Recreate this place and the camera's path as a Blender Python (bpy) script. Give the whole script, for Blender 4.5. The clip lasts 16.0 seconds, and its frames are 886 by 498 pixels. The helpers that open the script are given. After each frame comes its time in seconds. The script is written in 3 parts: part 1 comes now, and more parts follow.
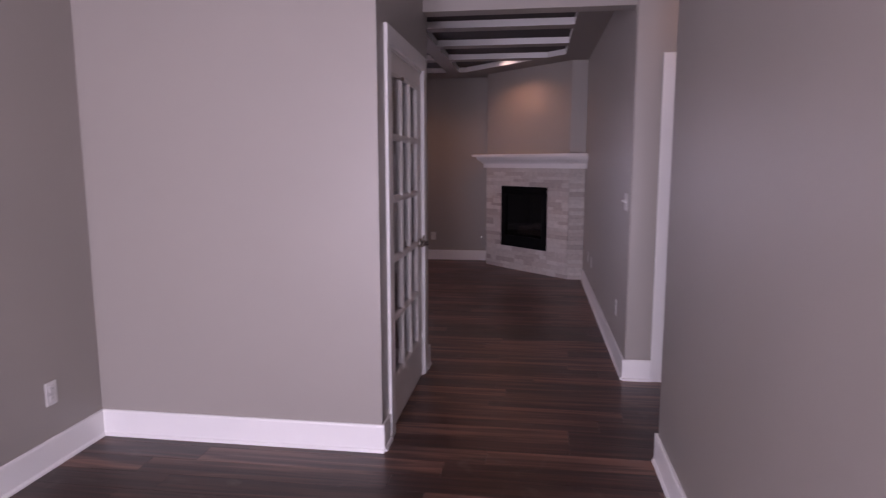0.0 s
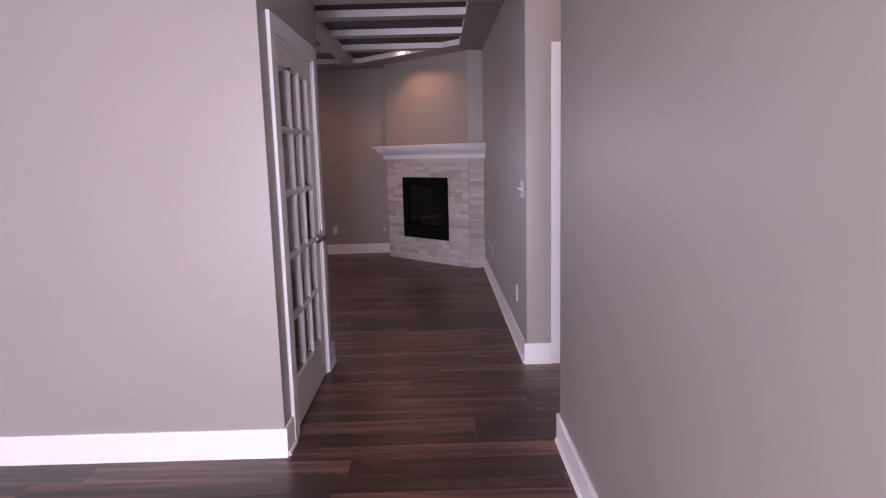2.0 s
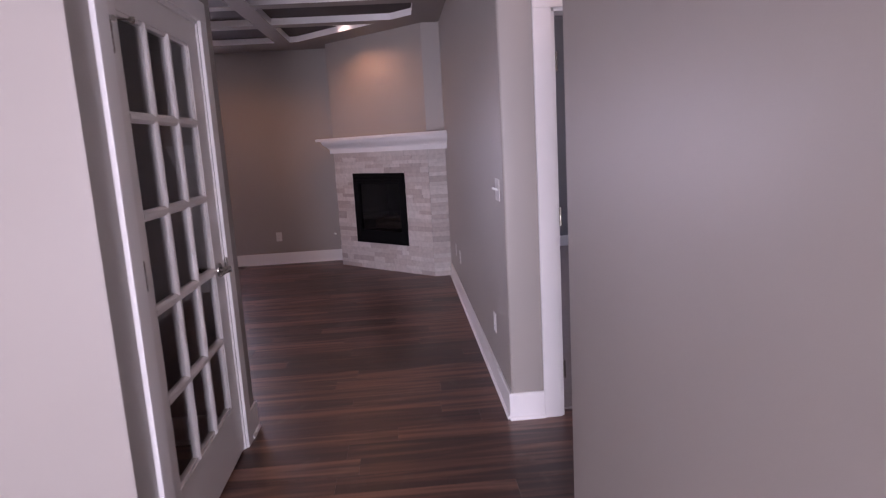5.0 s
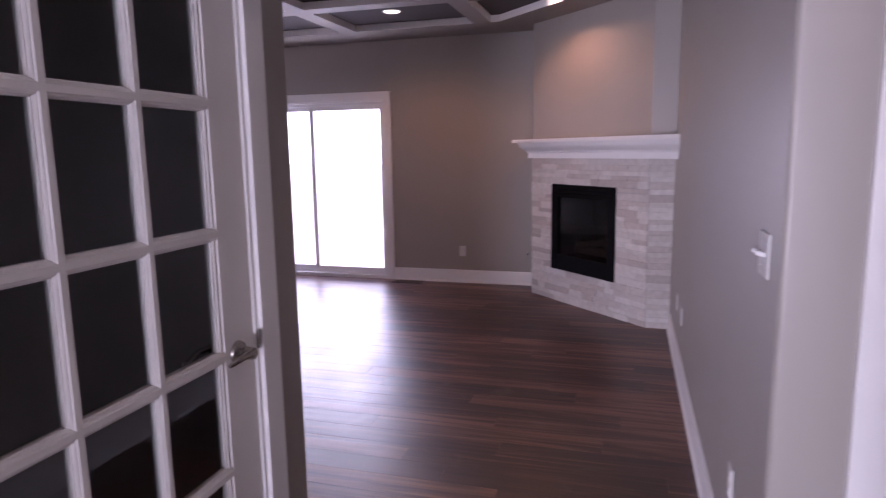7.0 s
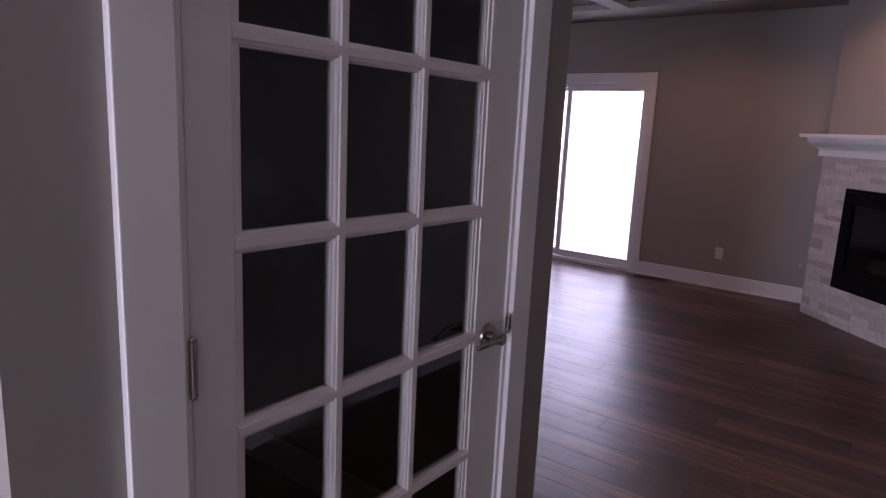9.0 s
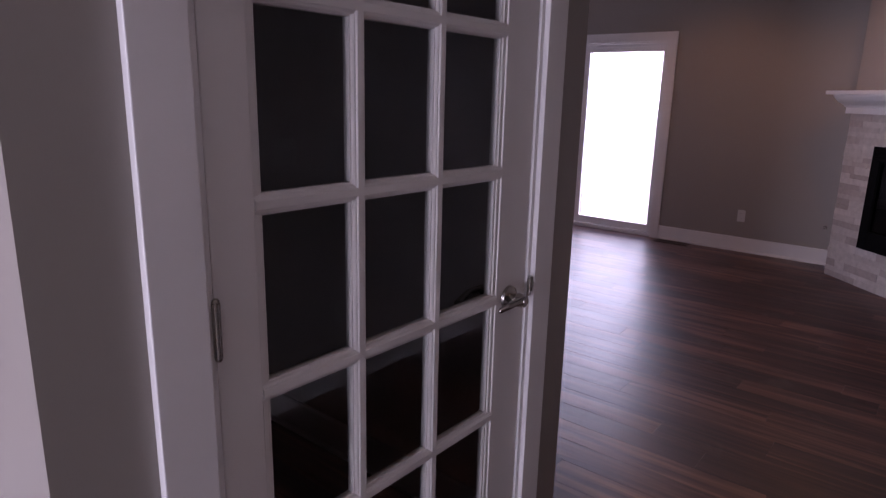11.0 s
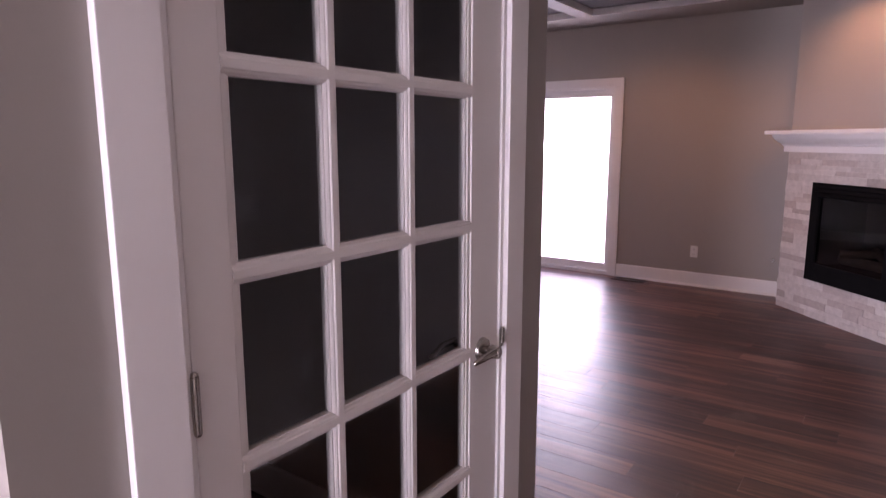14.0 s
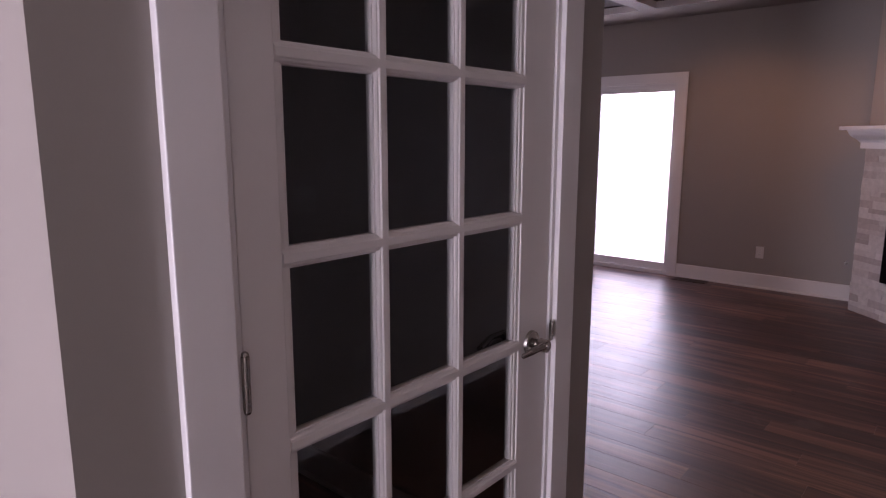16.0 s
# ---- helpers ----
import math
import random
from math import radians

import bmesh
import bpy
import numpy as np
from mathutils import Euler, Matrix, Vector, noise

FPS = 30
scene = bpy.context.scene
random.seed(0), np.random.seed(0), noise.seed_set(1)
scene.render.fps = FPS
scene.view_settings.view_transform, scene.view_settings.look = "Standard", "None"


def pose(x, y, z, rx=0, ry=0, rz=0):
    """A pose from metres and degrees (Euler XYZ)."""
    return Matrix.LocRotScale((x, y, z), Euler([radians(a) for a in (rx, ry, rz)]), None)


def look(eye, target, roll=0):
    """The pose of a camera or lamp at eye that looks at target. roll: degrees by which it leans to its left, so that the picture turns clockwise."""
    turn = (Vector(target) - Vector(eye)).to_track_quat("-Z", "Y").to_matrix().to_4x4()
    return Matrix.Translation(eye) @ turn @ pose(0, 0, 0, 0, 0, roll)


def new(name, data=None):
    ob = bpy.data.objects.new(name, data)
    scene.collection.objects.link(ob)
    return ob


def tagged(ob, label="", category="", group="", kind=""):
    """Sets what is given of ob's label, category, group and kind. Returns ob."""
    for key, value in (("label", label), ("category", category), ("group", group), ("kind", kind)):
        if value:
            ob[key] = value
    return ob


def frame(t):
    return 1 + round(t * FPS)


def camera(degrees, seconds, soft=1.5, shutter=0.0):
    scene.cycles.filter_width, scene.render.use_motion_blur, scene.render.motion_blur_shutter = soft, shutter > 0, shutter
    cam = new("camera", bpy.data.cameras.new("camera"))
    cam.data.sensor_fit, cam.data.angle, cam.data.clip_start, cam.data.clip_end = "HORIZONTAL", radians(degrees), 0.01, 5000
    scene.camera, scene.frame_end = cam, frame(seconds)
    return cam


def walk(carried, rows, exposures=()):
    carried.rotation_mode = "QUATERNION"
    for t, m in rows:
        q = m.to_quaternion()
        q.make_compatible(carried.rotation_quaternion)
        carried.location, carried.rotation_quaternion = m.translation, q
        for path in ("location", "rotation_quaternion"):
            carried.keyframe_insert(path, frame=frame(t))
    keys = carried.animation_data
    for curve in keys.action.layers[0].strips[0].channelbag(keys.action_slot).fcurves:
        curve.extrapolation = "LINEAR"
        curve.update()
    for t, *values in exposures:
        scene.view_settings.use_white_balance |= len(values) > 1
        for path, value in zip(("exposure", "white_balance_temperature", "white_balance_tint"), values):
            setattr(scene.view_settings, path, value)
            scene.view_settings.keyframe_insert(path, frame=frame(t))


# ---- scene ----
cam = camera(69.9, 16.0, soft=1.25, shutter=0.4)
EXPOSURES = [(0, 0.95, 6550, 53), (0.5, 1.15, 6550, 52), (1, 1.25, 6550, 51), (1.5, 1.42, 6500, 50), (2.5, 1.55, 6500, 49), (4.5, 1.6, 6450, 48), (6.8, 1.85, 6200, 48), (7, 1.85, 6150, 48), (7.5, 1.6, 6100, 48), (8.5, 1.1, 6150, 49), (11, 1.1, 6200, 49), (12.5, 2.0, 6450, 48), (13.5, 2.25, 6650, 49), (14.5, 1.95, 6700, 51), (15, 1.75, 6700, 51), (15.5, 1.6, 6650, 50), (16, 1.45, 6600, 49)]
PATH = [
    (0, (0.738, -2.966, 1.464), (0.458, -1.004, 1.19), -0.1),
    (0.5, (0.783, -2.938, 1.47), (0.683, -0.963, 1.174), -1.0),
    (1, (0.796, -2.933, 1.47), (0.775, -0.954, 1.182), -1.4),
    (1.5, (0.781, -2.926, 1.466), (0.767, -0.948, 1.167), -1.5),
    (2, (0.779, -2.921, 1.459), (0.791, -0.944, 1.156), -1.5),
    (2.5, (0.763, -2.936, 1.471), (0.769, -0.957, 1.183), -1.1),
    (3, (0.759, -2.942, 1.471), (0.768, -0.962, 1.191), -1.5),
    (3.5, (0.768, -2.826, 1.452), (0.798, -0.854, 1.12), -1.9),
    (3.7, (0.800, -2.714, 1.451), (0.786, -0.742, 1.117), -1.2),
    (4, (0.828, -2.535, 1.45), (0.806, -0.559, 1.144), -0.9),
    (4.2, (0.849, -2.410, 1.432), (0.835, -0.443, 1.070), -0.8),
    (4.5, (0.832, -2.197, 1.447), (0.839, -0.225, 1.111), -2.6),
    (4.7, (0.837, -2.053, 1.455), (0.961, -0.086, 1.115), -3.4),
    (6.8, (1.033, -0.396, 1.462), (0.613, 1.538, 1.173), -0.7),
    (7, (1.018, -0.33, 1.469), (0.458, 1.565, 1.16), -0.9),
    (7.5, (0.948, -0.267, 1.496), (0.233, 1.575, 1.185), -1.9),
    (8, (0.898, -0.26, 1.482), (-0.216, 1.373, 1.176), 2.0),
    (8.5, (0.886, -0.246, 1.471), (-0.303, 1.321, 1.111), 3.1),
    (10.8, (0.869, -0.227, 1.447), (-0.366, 1.285, 1.014), 1.0),
    (11, (0.869, -0.231, 1.443), (-0.357, 1.278, 0.971), 1.4),
    (11.5, (0.865, -0.242, 1.407), (-0.36, 1.22, 0.806), 1.8),
    (12, (0.859, -0.241, 1.38), (-0.349, 1.192, 0.682), 2.1),
    (12.5, (0.857, -0.243, 1.364), (-0.34, 1.178, 0.622), 2.7),
    (13, (0.848, -0.236, 1.378), (-0.336, 1.225, 0.697), 2.3),
    (13.5, (0.838, -0.241, 1.438), (-0.281, 1.343, 0.949), 0.0),
    (14, (0.847, -0.257, 1.476), (-0.293, 1.351, 1.137), 0.0),
    (14.5, (0.859, -0.268, 1.495), (-0.298, 1.34, 1.224), -0.2),
    (15, (0.868, -0.275, 1.486), (-0.292, 1.332, 1.214), -0.3),
    (15.5, (0.863, -0.265, 1.469), (-0.384, 1.264, 1.14), -0.3),
    (16, (0.862, -0.249, 1.46), (-0.417, 1.249, 1.113), 0.1),
]
walk(cam, [(t, look(eye, target, roll)) for t, eye, target, roll in PATH], EXPOSURES)

# ---------------- world, sun, large lights ----------------
world = bpy.data.worlds.new("sky")
scene.world = world
world.use_nodes = True
wn = world.node_tree
sky = wn.nodes.new("ShaderNodeTexSky")
sky.sky_type = "NISHITA"
sky.sun_disc = False
sky.sun_elevation, sky.sun_rotation = radians(50), radians(90)
sky.air_density, sky.dust_density = 1.0, 1.5
wn.links.new(sky.outputs[0], wn.nodes["Background"].inputs[0])
wn.nodes["Background"].inputs[1].default_value = 0.15


def lamp(name, kind, m, power, color, **more):
    data = bpy.data.lights.new(name, kind)
    data.energy, data.color = power, color
    for key, value in more.items():
        if key == "size":
            data.shape, data.size, data.size_y = "RECTANGLE", value[0], value[1]
        elif key == "disk":
            data.shape, data.size = "DISK", value
        elif key == "spot":
            data.spot_size, data.spot_blend, data.shadow_soft_size = radians(value), 0.6, 0.04
        elif key == "angle":
            data.angle = radians(value)
    ob = new(name, data)
    ob.matrix_world = m
    return ob


lamp("sun_light", "SUN", look((9, 0, 10.7), (0, 0, 0)), 4.5, (1.0, 0.96, 0.9), angle=12)
DAY = (0.85, 0.96, 1.0)
BLUE = (0.74, 0.87, 1.0)
YW = -5.3     # inner face of the window wall
lamp("daylight_front", "AREA", look((0.0, YW - 0.06, 0.95), (-0.2, 0, 0.7)), 100, DAY, size=(1.7, 1.5))
lamp("daylight_slider", "AREA", look((-2.55, 6.66, 1.2), (-2.55, 0, 1.1)), 15, BLUE, size=(1.8, 1.6))
# fill lamp added to brighten the bedroom, set in a made-up window
lamp("bedroom_fill", "AREA", look((5.09, 3.8, 1.5), (0, 3.8, 1.3)), 5, DAY, size=(1.5, 1.3))

# ---------------- materials ----------------


def mat(name, color, rough=0.5, metal=0.0, var=0.06, scale=6.0, bump=0.0, bscale=300.0, spec=0.5):
    m = bpy.data.materials.new(name)
    m.use_nodes = True
    n, l = m.node_tree.nodes, m.node_tree.links
    b = n["Principled BSDF"]
    b.inputs["Roughness"].default_value = rough
    b.inputs["Metallic"].default_value = metal
    b.inputs["Specular IOR Level"].default_value = spec
    geo = n.new("ShaderNodeNewGeometry")
    tex = n.new("ShaderNodeTexNoise")
    tex.inputs["Scale"].default_value = scale
    tex.inputs["Detail"].default_value = 5
    l.new(geo.outputs["Position"], tex.inputs["Vector"])
    mix = n.new("ShaderNodeMix")
    mix.data_type = "RGBA"
    mix.inputs[6].default_value = (*[c * (1 - var) for c in color], 1)
    mix.inputs[7].default_value = (*[min(1, c * (1 + var)) for c in color], 1)
    l.new(tex.outputs["Fac"], mix.inputs[0])
    l.new(mix.outputs[2], b.inputs["Base Color"])
    if bump:
        fine = n.new("ShaderNodeTexNoise")
        fine.inputs["Scale"].default_value = bscale
        fine.inputs["Detail"].default_value = 3
        l.new(geo.outputs["Position"], fine.inputs["Vector"])
        bu = n.new("ShaderNodeBump")
        bu.inputs["Strength"].default_value = bump
        bu.inputs["Distance"].default_value = 0.002
        l.new(fine.outputs["Fac"], bu.inputs["Height"])
        l.new(bu.outputs[0], b.inputs["Normal"])
    return m


WALL = mat("greige_wall_paint", (0.325, 0.298, 0.268), 0.40, var=0.03, scale=2.0, bump=0.07, bscale=260)
GREYWALL = mat("grey_wall_paint", (0.20, 0.20, 0.205), 0.5, var=0.03, scale=2.0, bump=0.07, bscale=260)
TRIM = mat("white_trim_paint", (0.80, 0.79, 0.77), 0.35, var=0.02, scale=4.0, bump=0.05, bscale=90)
CEIL = mat("ceiling_paint", (0.70, 0.68, 0.66), 0.8, var=0.03, scale=3.0, bump=0.5, bscale=120)
# taupe for ceiling undersides, with their shade put into the colour
SHADED_SOFFIT = mat("shaded_soffit_taupe", (0.24, 0.212, 0.19), 0.6, var=0.03, scale=3.0, bump=0.3, bscale=160)
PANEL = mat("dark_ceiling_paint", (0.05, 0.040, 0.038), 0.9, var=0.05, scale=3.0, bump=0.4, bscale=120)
DOORPAINT = mat("door_paint", (0.74, 0.72, 0.69), 0.35, var=0.02, scale=3.0, bump=0.06, bscale=60)
NICKEL = mat("satin_nickel", (0.40, 0.37, 0.335), 0.25, metal=1.0, var=0.05, scale=40)
BLACK = mat("black_metal", (0.006, 0.006, 0.0065), 0.65, var=0.2, scale=20, bump=0.1, spec=0.03)
SOOT = mat("firebox_lining", (0.03, 0.028, 0.026), 0.9, var=0.3, scale=12, bump=0.4, bscale=60)
LOG = mat("ceramic_log", (0.10, 0.075, 0.06), 0.9, var=0.5, scale=18, bump=0.8, bscale=70)
PLASTIC = mat("white_plastic", (0.66, 0.65, 0.63), 0.3, var=0.01)
SLOT = mat("dark_slot", (0.03, 0.03, 0.03), 0.6)
VINYL = mat("white_vinyl_frame", (0.78, 0.78, 0.77), 0.4, var=0.02)
BROWNMETAL = mat("brown_register_metal", (0.05, 0.03, 0.022), 0.4, metal=0.3, var=0.15, scale=30)
CARPET = mat("grey_carpet", (0.33, 0.30, 0.29), 0.95, var=0.25, scale=60, bump=1.0, bscale=500)
CONCRETE = mat("patio_concrete", (0.58, 0.57, 0.55), 0.85, var=0.15, scale=4, bump=0.5, bscale=90)
GRASS = mat("winter_lawn", (0.52, 0.50, 0.46), 0.95, var=0.4, scale=3, bump=1.0, bscale=60)
GAP = mat("floor_joint", (0.03, 0.017, 0.013), 0.6)


def glass(name, rough=0.0, tint=(1, 1, 1), ior=1.7):
    m = bpy.data.materials.new(name)
    m.use_nodes = True
    n, l = m.node_tree.nodes, m.node_tree.links
    n.remove(n["Principled BSDF"])
    clear, shine, mix, fr = (n.new("ShaderNode" + k) for k in ("BsdfTransparent", "BsdfGlossy", "MixShader", "Fresnel"))
    clear.inputs[0].default_value = (*tint, 1)
    shine.inputs["Roughness"].default_value = rough
    fr.inputs["IOR"].default_value = ior
    l.new(fr.outputs[0], mix.inputs[0])
    l.new(clear.outputs[0], mix.inputs[1])
    l.new(shine.outputs[0], mix.inputs[2])
    l.new(mix.outputs[0], n["Material Output"].inputs[0])
    return m


GLASS = glass("clear_glass", 0.0, (0.94, 0.95, 0.95))
FIREGLASS = glass("smoked_glass", 0.02, (0.16, 0.155, 0.15), 1.35)


def glow(name, color, strength):
    m = bpy.data.materials.new(name)
    m.use_nodes = True
    b = m.node_tree.nodes["Principled BSDF"]
    b.inputs["Emission Color"].default_value = (*color, 1)
    b.inputs["Emission Strength"].default_value = strength
    return m


# self-lit white for the distant backdrop, in place of a bright sky
BACKDROP_GLOW = glow("backdrop_white_glow", (0.90, 0.96, 1.0), 1.7)
LENS = glow("lamp_lens", (1.0, 0.86, 0.66), 4)


def wood(name, island):
    """Dark walnut boards, the grain along x; every board has its own tone."""
    m = bpy.data.materials.new(name)
    m.use_nodes = True
    n, l = m.node_tree.nodes, m.node_tree.links
    b = n["Principled BSDF"]
    b.inputs["Specular IOR Level"].default_value = 0.62
    geo = n.new("ShaderNodeNewGeometry")
    if island:
        rnd = geo.outputs["Random Per Island"]
    else:
        rnd = n.new("ShaderNodeObjectInfo").outputs["Random"]
    off = n.new("ShaderNodeMath")
    off.operation = "MULTIPLY"
    off.inputs[1].default_value = 37.0
    l.new(rnd, off.inputs[0])
    comb = n.new("ShaderNodeCombineXYZ")
    l.new(off.outputs[0], comb.inputs[0])
    l.new(off.outputs[0], comb.inputs[2])
    add = n.new("ShaderNodeVectorMath")
    l.new(geo.outputs["Position"], add.inputs[0])
    l.new(comb.outputs[0], add.inputs[1])

    def grain(sx, sy, detail, dist):
        mul = n.new("ShaderNodeVectorMath")
        mul.operation = "MULTIPLY"
        mul.inputs[1].default_value = (sx, sy, 1)
        l.new(add.outputs[0], mul.inputs[0])
        t = n.new("ShaderNodeTexNoise")
        t.inputs["Scale"].default_value = 1.0
        t.inputs["Detail"].default_value = detail
        t.inputs["Distortion"].default_value = dist
        l.new(mul.outputs[0], t.inputs["Vector"])
        return t.outputs["Fac"]

    broad, fine = grain(0.8, 13, 4, 1.4), grain(5, 130, 3, 0.3)
    mixf = n.new("ShaderNodeMix")
    mixf.inputs[0].default_value = 0.12
    l.new(broad, mixf.inputs[2])
    l.new(fine, mixf.inputs[3])
    tone = n.new("ShaderNodeMath")
    tone.operation = "MULTIPLY_ADD"
    tone.inputs[1].default_value = 0.20
    l.new(rnd, tone.inputs[0])
    sub = n.new("ShaderNodeMath")
    sub.operation = "SUBTRACT"
    sub.inputs[1].default_value = 0.10
    l.new(mixf.outputs[0], sub.inputs[0])
    l.new(sub.outputs[0], tone.inputs[2])
    ramp = n.new("ShaderNodeValToRGB")
    ramp.color_ramp.elements[0].position, ramp.color_ramp.elements[1].position = 0.34, 0.67
    ramp.color_ramp.elements[0].color = (0.026, 0.0105, 0.0085, 1)
    ramp.color_ramp.elements[1].color = (0.21, 0.098, 0.065, 1)
    mid = ramp.color_ramp.elements.new(0.5)
    mid.color = (0.066, 0.026, 0.019, 1)
    l.new(tone.outputs[0], ramp.inputs[0])
    # builders' dust in scattered scuffs
    scuff = n.new("ShaderNodeTexNoise")
    scuff.inputs["Scale"].default_value, scuff.inputs["Detail"].default_value, scuff.inputs["Distortion"].default_value = 3.4, 7, 1.6
    l.new(geo.outputs["Position"], scuff.inputs["Vector"])
    thin = n.new("ShaderNodeMapRange")
    thin.inputs[1].default_value, thin.inputs[2].default_value = 0.60, 0.82
    thin.inputs[3].default_value, thin.inputs[4].default_value = 0.0, 0.32
    l.new(scuff.outputs["Fac"], thin.inputs[0])
    dusty = n.new("ShaderNodeMix")
    dusty.data_type = "RGBA"
    dusty.inputs[7].default_value = (0.24, 0.20, 0.18, 1)
    l.new(thin.outputs[0], dusty.inputs[0])
    l.new(ramp.outputs[0], dusty.inputs[6])
    l.new(dusty.outputs[2], b.inputs["Base Color"])
    # dusty traffic marks change the gloss
    dust = n.new("ShaderNodeTexNoise")
    dust.inputs["Scale"].default_value = 2.3
    dust.inputs["Detail"].default_value = 6
    l.new(geo.outputs["Position"], dust.inputs["Vector"])
    rr = n.new("ShaderNodeMapRange")
    rr.inputs[3].default_value, rr.inputs[4].default_value = 0.29, 0.46
    l.new(dust.outputs["Fac"], rr.inputs[0])
    l.new(rr.outputs[0], b.inputs["Roughness"])
    bu = n.new("ShaderNodeBump")
    bu.inputs["Strength"].default_value, bu.inputs["Distance"].default_value = 0.15, 0.0015
    l.new(fine, bu.inputs["Height"])
    wave = n.new("ShaderNodeBump")
    wave.inputs["Strength"].default_value, wave.inputs["Distance"].default_value = 0.5, 0.003
    l.new(broad, wave.inputs["Height"])
    l.new(wave.outputs[0], bu.inputs["Normal"])
    l.new(bu.outputs[0], b.inputs["Normal"])
    return m


WOOD, WOODFAR = wood("walnut_board", False), wood("walnut_board_far", True)


def stone_mat():
    m = bpy.data.materials.new("split_face_stone")
    m.use_nodes = True
    n, l = m.node_tree.nodes, m.node_tree.links
    b = n["Principled BSDF"]
    b.inputs["Roughness"].default_value = 0.85
    rnd = n.new("ShaderNodeObjectInfo").outputs["Random"]
    ramp = n.new("ShaderNodeValToRGB")
    e = ramp.color_ramp.elements
    e[0].position, e[1].position = 0.0, 1.0
    e[0].color, e[1].color = (0.42, 0.37, 0.34, 1), (0.68, 0.64, 0.60, 1)
    k = e.new(0.2)
    k.color = (0.54, 0.48, 0.44, 1)
    k = e.new(0.6)
    k.color = (0.60, 0.56, 0.52, 1)
    l.new(rnd, ramp.inputs[0])
    geo = n.new("ShaderNodeNewGeometry")
    t = n.new("ShaderNodeTexNoise")
    t.inputs["Scale"].default_value, t.inputs["Detail"].default_value = 28, 8
    l.new(geo.outputs["Position"], t.inputs["Vector"])
    mr = n.new("ShaderNodeMapRange")
    mr.inputs[3].default_value, mr.inputs[4].default_value = 0.75, 1.2
    l.new(t.outputs["Fac"], mr.inputs[0])
    mul = n.new("ShaderNodeVectorMath")
    mul.operation = "SCALE"
    l.new(ramp.outputs[0], mul.inputs[0])
    l.new(mr.outputs[0], mul.inputs["Scale"])
    l.new(mul.outputs[0], b.inputs["Base Color"])
    bu = n.new("ShaderNodeBump")
    bu.inputs["Strength"].default_value, bu.inputs["Distance"].default_value = 0.6, 0.005
    l.new(t.outputs["Fac"], bu.inputs["Height"])
    l.new(bu.outputs[0], b.inputs["Normal"])
    return m


STONE = stone_mat()

# ---------------- mesh helpers ----------------


def box(bm, x0, x1, y0, y1, z0, z1, bevel=0.0, mi=0):
    vs = [bm.verts.new((x, y, z)) for x in (x0, x1) for y in (y0, y1) for z in (z0, z1)]
    fs = []
    for q in ((0, 1, 3, 2), (4, 6, 7, 5), (0, 4, 5, 1), (2, 3, 7, 6), (0, 2, 6, 4), (1, 5, 7, 3)):
        f = bm.faces.new([vs[i] for i in q])
        f.material_index = mi
        fs.append(f)
    if bevel:
        edges = list({e for f in fs for e in f.edges})
        bmesh.ops.bevel(bm, geom=edges, offset=bevel, segments=2, affect="EDGES", profile=0.5)
    return bm


def prism(bm, pts, z0, z1):
    low = [bm.verts.new((x, y, z0)) for x, y in pts]
    high = [bm.verts.new((x, y, z1)) for x, y in pts]
    bm.faces.new(low[::-1])
    bm.faces.new(high)
    n = len(pts)
    for i in range(n):
        bm.faces.new((low[i], low[(i + 1) % n], high[(i + 1) % n], high[i]))
    return bm


def sweep(bm, profile, a, b, side):
    """A moulding: a profile of (out, up) carried from a to b; side is the way out of the wall."""
    a, b, side = Vector(a), Vector(b), Vector(side)
    ends = [[bm.verts.new(p + side * o + Vector((0, 0, u))) for o, u in profile] for p in (a, b)]
    n = len(profile)
    for i in range(n):
        bm.faces.new((ends[0][i], ends[0][(i + 1) % n], ends[1][(i + 1) % n], ends[1][i]))
    bm.faces.new(ends[0][::-1])
    bm.faces.new(ends[1])
    bmesh.ops.recalc_face_normals(bm, faces=bm.faces)
    return bm


def tube(bm, a, b, r, r2=None, seg=16):
    a, b = Vector(a), Vector(b)
    d = b - a
    m = Matrix.Translation((a + b) / 2) @ d.to_track_quat("Z", "Y").to_matrix().to_4x4()
    bmesh.ops.create_cone(bm, cap_ends=True, segments=seg, radius1=r, radius2=r if r2 is None else r2, depth=d.length, matrix=m)
    return bm


def part(name, bm, material, parent=None, label="", smooth=False, recalc=True):
    me = bpy.data.meshes.new(name)
    if recalc:
        bmesh.ops.recalc_face_normals(bm, faces=bm.faces)
    bm.to_mesh(me)
    bm.free()
    for k in material if isinstance(material, (list, tuple)) else (material,):
        me.materials.append(k)
    if smooth:
        for p in me.polygons:
            p.use_smooth = True
        me.set_sharp_from_angle(angle=radians(40))
    ob = new(name, me)
    if parent:
        ob.parent = parent
    if label:
        ob["label"] = label
    return ob


def sheet(x0, x1, y, z0, z1):
    """One sheet of glass that faces -y."""
    bm = bmesh.new()
    bm.faces.new([bm.verts.new(p) for p in ((x0, y, z0), (x1, y, z0), (x1, y, z1), (x0, y, z1))])
    return bm


def boxes(name, material, *bs, parent=None, bevel=0.0):
    bm = bmesh.new()
    for b in bs:
        box(bm, *b, bevel=bevel)
    return part(name, bm, material, parent)


def structure(ob, label, category):
    return tagged(ob, label, category, kind="structure")


